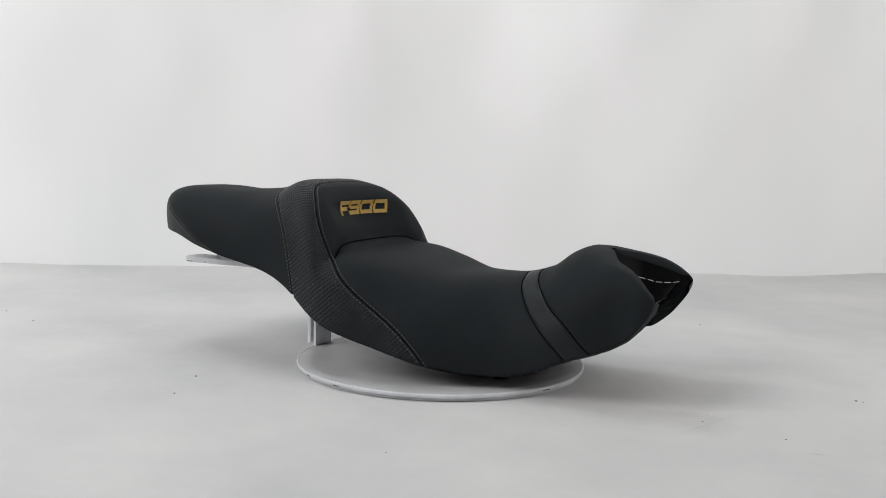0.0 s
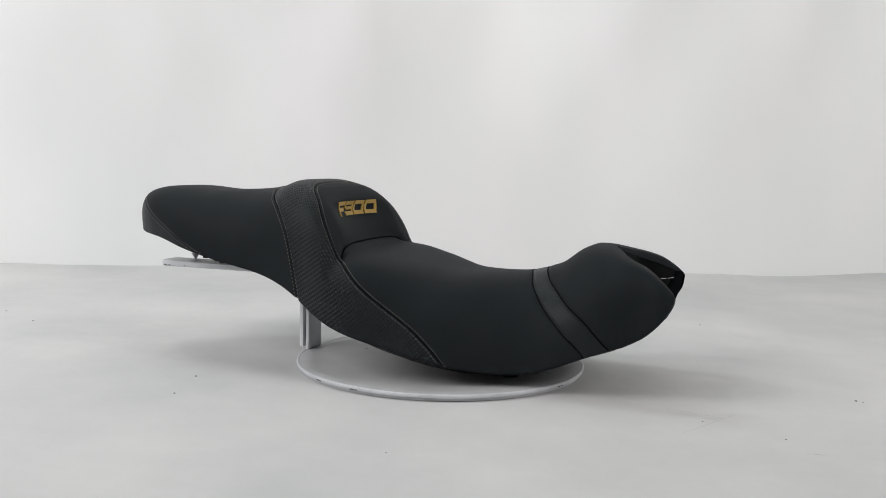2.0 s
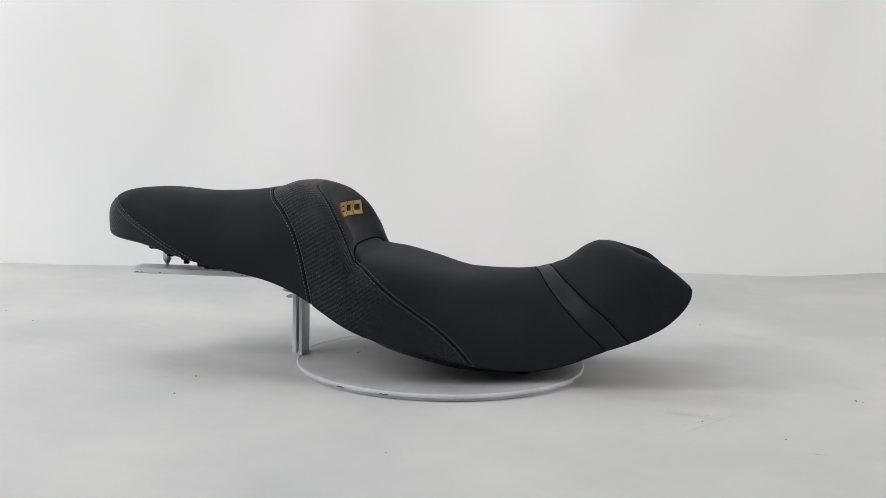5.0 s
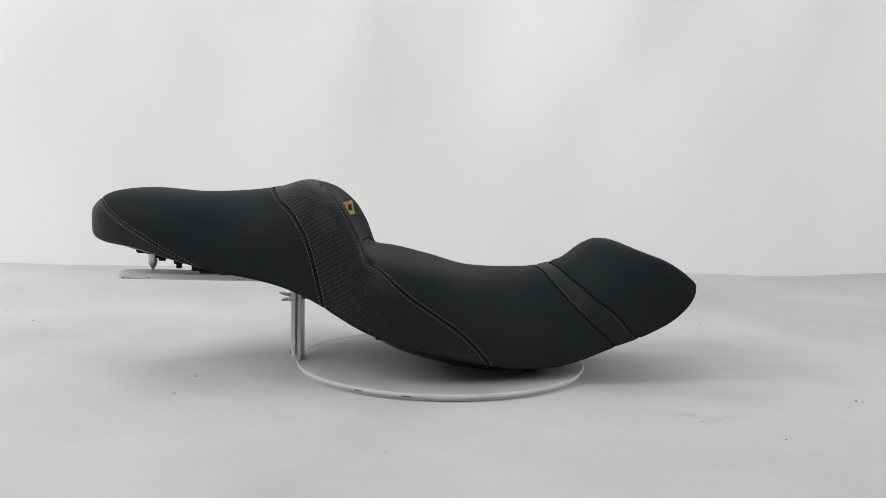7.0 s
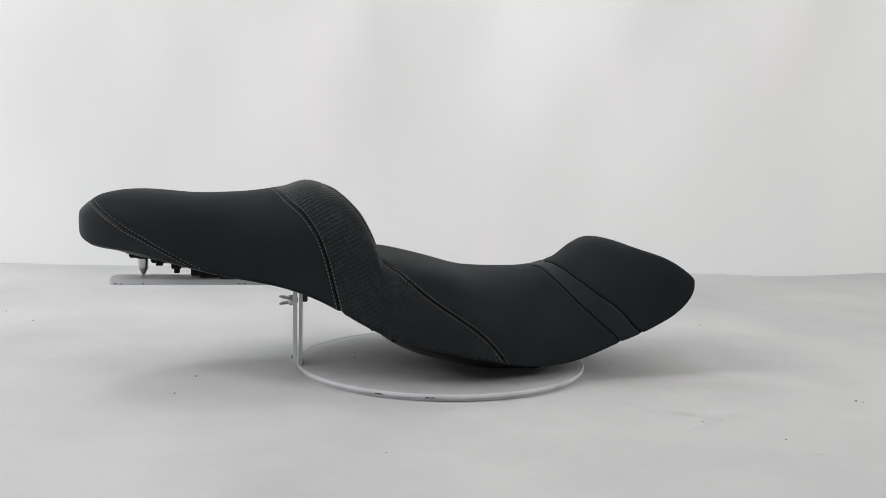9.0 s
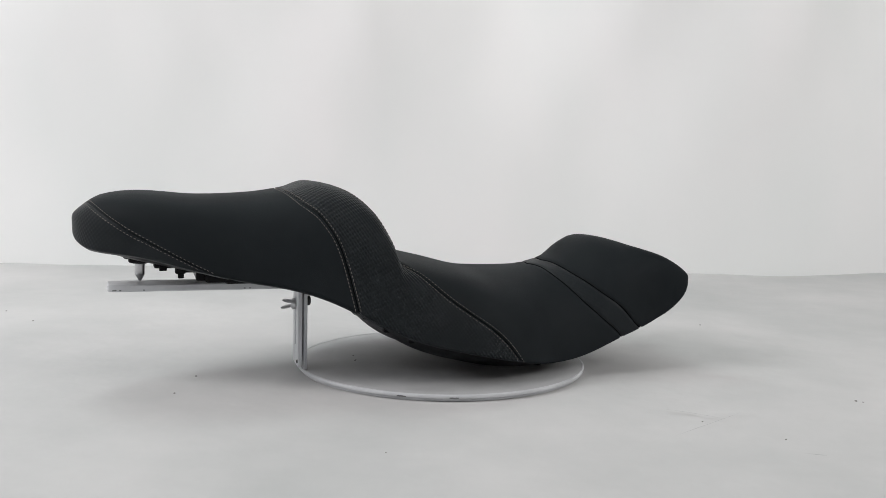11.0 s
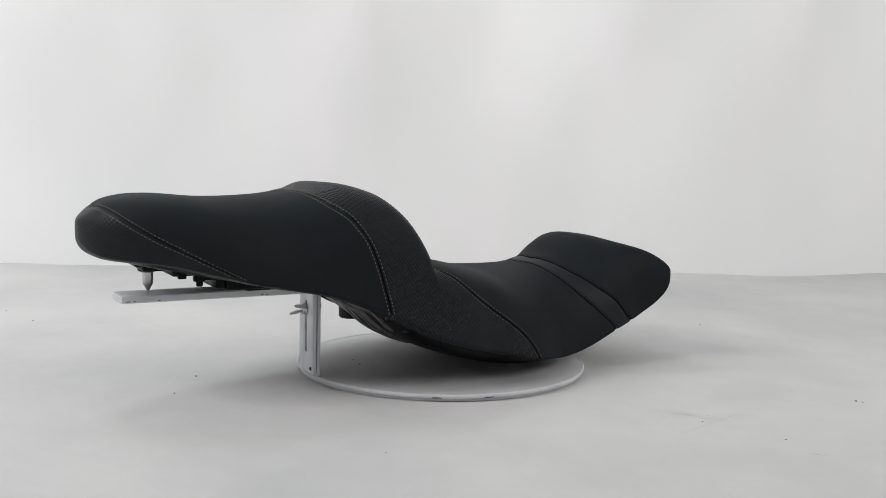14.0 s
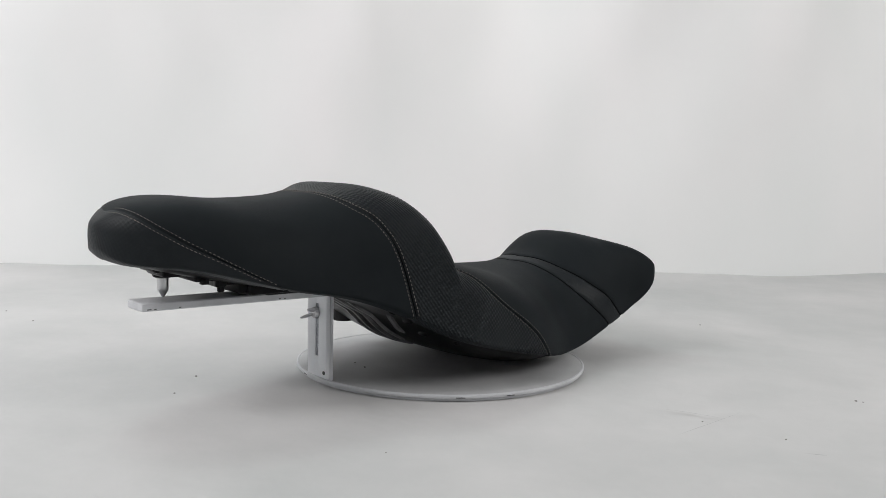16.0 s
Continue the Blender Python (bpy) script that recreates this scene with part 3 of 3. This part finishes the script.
def seat_pan(parent):
    rows = []
    for k in range(91):
        u = -0.4292 + (0.24 + 0.4292) * k / 90
        zt, hem, w, g, e = section(u)
        w -= 0.010 * min(1, w / 0.06)
        w *= 1 - 0.12 * min(1.0, max(0.0, (-0.32 - u) / 0.07))
        zb, zp = hem + 0.001, min(pan_at(u), hem - 0.003)
        back = min(1.0, (u + 0.4292) / 0.04)
        zp = zp * back + (hem - 0.001) * (1 - back)
        row = []
        for i in range(-16, 17):
            f = i / 16
            x = abs(f)
            z = zb + (zp - zb) * (1 - x ** hull_power(u))
            row.append((u, f * w, z + ZD))
        rows.append(row)
    part("seat_pan", grid_mesh(rows), PLASTIC, parent, "black moulded plastic seat base")
    # narrow ribs and tabs that follow the hull under the step, the ribs' glints painted grey
    for u0, v0, u1, v1, hw in ((-0.150, 0.040, -0.045, 0.036, 0.0020), (-0.152, 0.024, -0.035, 0.016, 0.0026), (-0.156, 0.006, -0.050, -0.006, 0.0018),
                               (-0.150, -0.012, -0.075, -0.022, 0.0020), (-0.128, -0.063, -0.096, -0.048, 0.0040)):
        bm = bmesh.new()
        rings = []
        for k in range(25):
            f = k / 24
            u, v = u0 + (u1 - u0) * f, v0 + (v1 - v0) * f + 0.004 * math.sin(math.pi * f)
            w = wide_at(u) - 0.010
            zb, zp = low_at(u) + 0.001, min(pan_at(u), low_at(u) - 0.003)
            z = zb + (zp - zb) * (1 - min(1.0, abs(v) / w) ** hull_power(u)) + ZD
            tall = 0.0042 * math.sin(math.pi * (k + 0.5) / 25) ** 0.5
            rings.append([bm.verts.new((u, v + dv, z - dz)) for dv, dz in ((-hw - 0.001, -0.003), (-hw, tall), (hw, tall), (hw + 0.001, -0.003))])
        for a, b in zip(rings, rings[1:]):
            for i in range(3):
                bm.faces.new((a[i], a[i + 1], b[i + 1], b[i]))
        part("rib", bm, RIB, parent)
    # blocks, hooks and clips under the pan
    for lo, hi, bv in (((-0.378, -0.022, 0.1335), (-0.338, 0.022, 0.150), 0.004), ((-0.372, -0.030, 0.1300), (-0.345, 0.016, 0.140), 0.003),
                       ((-0.346, -0.044, 0.1255), (-0.322, 0.042, 0.142), 0.003), ((-0.340, -0.047, 0.1232), (-0.332, -0.040, 0.130), 0.001),
                       ((-0.3235, -0.044, 0.1190), (-0.312, -0.036, 0.136), 0.002), ((-0.3205, -0.043, 0.1140), (-0.3140, -0.037, 0.121), 0.0015),
                       ((-0.3145, -0.043, 0.1205), (-0.300, -0.036, 0.1245), 0.001), ((-0.3015, -0.047, 0.1115), (-0.290, 0.046, 0.134), 0.002),
                       ((-0.292, -0.052, 0.1095), (-0.235, 0.050, 0.132), 0.003), ((-0.272, -0.050, 0.1072), (-0.205, 0.05, 0.128), 0.005),
                       ((-0.142, -0.093, 0.082), (-0.132, -0.082, 0.096), 0.002), ((-0.125, -0.098, 0.071), (-0.114, -0.085, 0.082), 0.002),
                       ((-0.079, -0.124, 0.0470), (-0.069, -0.117, 0.056), 0.002), ((-0.100, -0.095, 0.054), (-0.090, -0.080, 0.068), 0.003)):
        bm = bmesh.new()
        box(bm, (lo[0], lo[1], lo[2] + ZD), (hi[0], hi[1], hi[2] + ZD), bv, 3)
        part("pan_block", bm, PLASTIC, parent)
    bm = bmesh.new()
    lathe(bm, [(0.013, 0.0), (0.0155, 0.002), (0.0155, 0.012), (0.017, 0.022)], 24, Matrix.Translation((-0.074, 0.112, 0.0395 + ZD)))
    part("rubber_bumper", bm, RUBBER, parent)
    for u, v in ((0.105, -0.055), (0.105, 0.055), (0.05, -0.03), (0.05, 0.03)):
        bm = bmesh.new()
        lathe(bm, [(0.009, 0.0), (0.011, 0.0015), (0.011, 0.012), (0.008, 0.014)], 20, Matrix.Translation((u, v, ZD)))
        part("rubber_foot", bm, RUBBER, parent, "black rubber foot resting on the disc")
    # latch peg that stands on the bar
    bm = bmesh.new()
    lathe(bm, [(0.0006, 0.1069), (0.0014, 0.1072), (0.0054, 0.1140), (0.0056, 0.1150), (0.0056, 0.1310)], 20, Matrix.Translation((-0.360, 0.001, ZD)))
    part("latch_peg", bm, STEEL, parent, "bright steel pointed latch peg")
    bm = bmesh.new()
    lathe(bm, [(0.0075, 0.0), (0.010, 0.0015), (0.011, 0.005), (0.015, 0.010)], 24, Matrix.Translation((-0.360, 0.001, 0.1265 + ZD)))
    part("peg_collar", bm, PLASTIC, parent)


TACK_WALL = ((0.236, 0.955), (0.2455, 0.965), (0.2535, 0.958), (0.262, 0.955), (0.2705, 0.952), (0.279, 0.955))
TACK_BED = ((0.249, 0.855), (0.256, 0.866), (0.263, 0.874), (0.269, 0.882), (0.2735, 0.918), (0.279, 0.93))


def nose_pocket(parent):
    first = 0.2175

    def inside(u, f):
        zt, zb, w, g, e = section(u)
        x = min(1.0, max(0.0, (u - first) / (NOSE - first)))
        bed = zb + 0.003 - 0.004 * x ** 2 * (1 - f * f)
        deep = (zt - 0.001 - bed) * min(1.0, (x / 0.38) ** 0.7)
        return Vector((u - 0.0015, f * max(0.0, g - 0.0035), zt - 0.001 - deep * (1 - abs(f) ** 9) ** 0.8 + ZD))
    rows = []
    for k in range(49):
        u = first + (0.2795 - first) * k / 48
        rows.append([inside(u, math.sin(math.pi / 2 * i / 18)) for i in range(-18, 19)])
    for side in (-1, 1):
        lip = []
        for k in range(49):
            u = first + 0.0012 + (NOSE - 0.0004 - first - 0.0012) * k / 48
            zt, zb, w, g, e = section(u)
            deep = math.sin(math.pi * min(1.0, max(0.0, 0.04 + 0.93 * (u - first) / (NOSE - first)))) ** 0.6
            row = []
            for m in range(7):
                f = m / 6
                row.append((u, side * max(0.0, g - 0.0065 * deep * math.sin(f * math.pi / 2)), zt + 0.0002 - 0.009 * deep * (1 - math.cos(f * math.pi / 2)) + ZD))
            lip.append(row)
        part("nose_lip", grid_mesh(lip), VINYL, parent, "turned-in black vinyl edge of the nose")
    part("nose_lining", grid_mesh(rows), GLOSS, parent, "glossy black lining of the hollow nose")
    # padded rim rolled over the front edge of the hollow, from lobe to lobe
    bm = bmesh.new()
    rings = []
    for k in range(65):
        f = math.sin(math.pi / 2 * (k / 32 - 1) * 0.935)
        def at(q):
            q = max(-1.0, min(1.0, q))
            return inside(0.2715 + 0.0120 * q ** 4, q)

        c, d = at(f), at(f + 0.01) - at(f - 0.01)
        ahead = Vector((1, 0, 0))
        up = ahead.cross(d).normalized()
        up = up if up.z > 0 or abs(f) > 0.9 else -up
        fade = 0.75 + 0.25 * min(1.0, (1 - abs(k / 32 - 1)) / 0.25)
        r = 0.0085 * fade
        rings.append([bm.verts.new(c + up * (0.001 - 0.004 * f ** 6) + ahead * r * math.cos(2 * math.pi * i / 16) + up * 0.0072 * fade * math.sin(2 * math.pi * i / 16)) for i in range(16)])
    for p, q in zip(rings, rings[1:]):
        for i in range(16):
            bm.faces.new((p[i], p[(i + 1) % 16], q[(i + 1) % 16], q[i]))
    bm.faces.new(rings[0][::-1])
    bm.faces.new(rings[-1])
    # the rim's shade is put in its colour, darker than the cover vinyl
    part("nose_rim", bm, SHADE_BLACK, parent, "padded black vinyl rim round the hollow nose, darkened for shade", crisp=180.0)
    # long white tacking stitches inside the hollow: two runs that meet near the tip
    bm = bmesh.new()

    def thread(p, q, lift):
        p, q = p.lerp(q, 0.12) + lift, p.lerp(q, 0.82) + lift
        dr = (q - p).normalized()
        side = dr.cross(Vector((1, 0, 0))).normalized() * 0.00028
        up = Vector((0.0004, -0.0003, 0.0004))
        vs = [bm.verts.new(x) for x in (p - side, p + side, q + side, q - side, p - side + up, p + side + up, q + side + up, q - side + up)]
        for f in ((0, 1, 2, 3), (4, 5, 6, 7), (0, 1, 5, 4), (1, 2, 6, 5), (2, 3, 7, 6), (3, 0, 4, 7)):
            bm.faces.new([vs[i] for i in f])

    for run in (TACK_WALL, TACK_BED):
        for (a, b), (c, d) in zip(run, run[1:]):
            thread(inside(a, b), inside(c, d), Vector((0.0008, -0.0012, 0.0010)))
    part("tacking", bm, STAPLE, parent, "long white tacking stitches", smooth=False)


def motorcycle_seat():
    m = empty("motorcycle_seat")
    tagged(m, "black vinyl two-step motorcycle seat with gold lettering", "motorcycle seat")
    full = rounds(60)
    panel("tail_panel", lambda s: TAIL, TAIL_SEAM, CHECK_WORN, m, "black check-embossed tail panel", full, step=0.003, ends=(False, True), dips=(0, 0.0017), crown=0.0)
    panel("pillion_cover", TAIL_SEAM, REAR_SEAM, VINYL, m, "smooth black vinyl passenger cushion", full, dips=(0.0017, 0.0022), crown=0.0)
    panel("side_band", REAR_SEAM, FRONT_SEAM, CHECK, m, "black check-embossed band round the step", full)
    face = rounds(40, CORNER)
    panel("backrest_face", FRONT_SEAM, CREASE, VINYL, m, "smooth black vinyl face of the step", face, step=0.002, dips=(0.0022, 0.0042))
    panel("rider_cover", lambda s: max(CREASE(s), FRONT_SEAM(s)) if s < CORNER + 0.001 else FRONT_SEAM(s), STRAP_A, VINYL, m, "smooth black vinyl rider cushion", full, dips=(0.0038, 0.0014))
    panel("strap_band", STRAP_A, STRAP_B, CHECK_FAINT, m, "narrow black check-embossed band", full, step=0.003, dip=0.0014)
    panel("nose_cover", STRAP_B, lambda s: NOSE, VINYL, m, "smooth black vinyl nose with two lobes", full, dip=0.0016, ends=(True, False))
    # dark strips added for the shade in seams and crease
    seam_shade(STRAP_A, m, 1.0, 0.0005, 0.0008, "dark strip along the band's seam, painting its crease shade")
    seam_shade(STRAP_B, m, 1.0, 0.0006, 0.0009, "dark strip along the band's seam, painting its crease shade")
    seam_shade(CREASE, m, CORNER, 0.0008, 0.0029, "dark strip painting the crease shade at the foot of the step")
    seam_shade(REAR_SEAM, m, 1.0, 0.0006, 0.0020, "dark strip painting the groove shade between the stitch rows")
    seam_shade(FRONT_SEAM, m, 1.0, 0.0006, 0.0022, "dark strip painting the groove shade between the stitch rows")
    stitches(TAIL_SEAM, m, 0.2, 0.99, 0.0027)
    stitches(REAR_SEAM, m, 0.0, 1.0)
    stitches(FRONT_SEAM, m, 0.0, 1.0)
    lettering(m)
    seat_pan(m)
    nose_pocket(m)
    return m


TURNING = [turntable(), stand(), motorcycle_seat()]


def motions():
    """The disc turns steadily and carries the stand and the seat."""
    for thing, head in zip(TURNING, (0.0, STAND_AXIS, AXIS)):
        rows = []
        for k in range(17):
            t = float(k)
            turn = 3.9828 * t + 0.013831 * t * t - 0.00049506 * t ** 3
            rows.append((t, pose(0, 0, 0, 0, 0, head + turn)))
        walk(thing, rows)


motions()
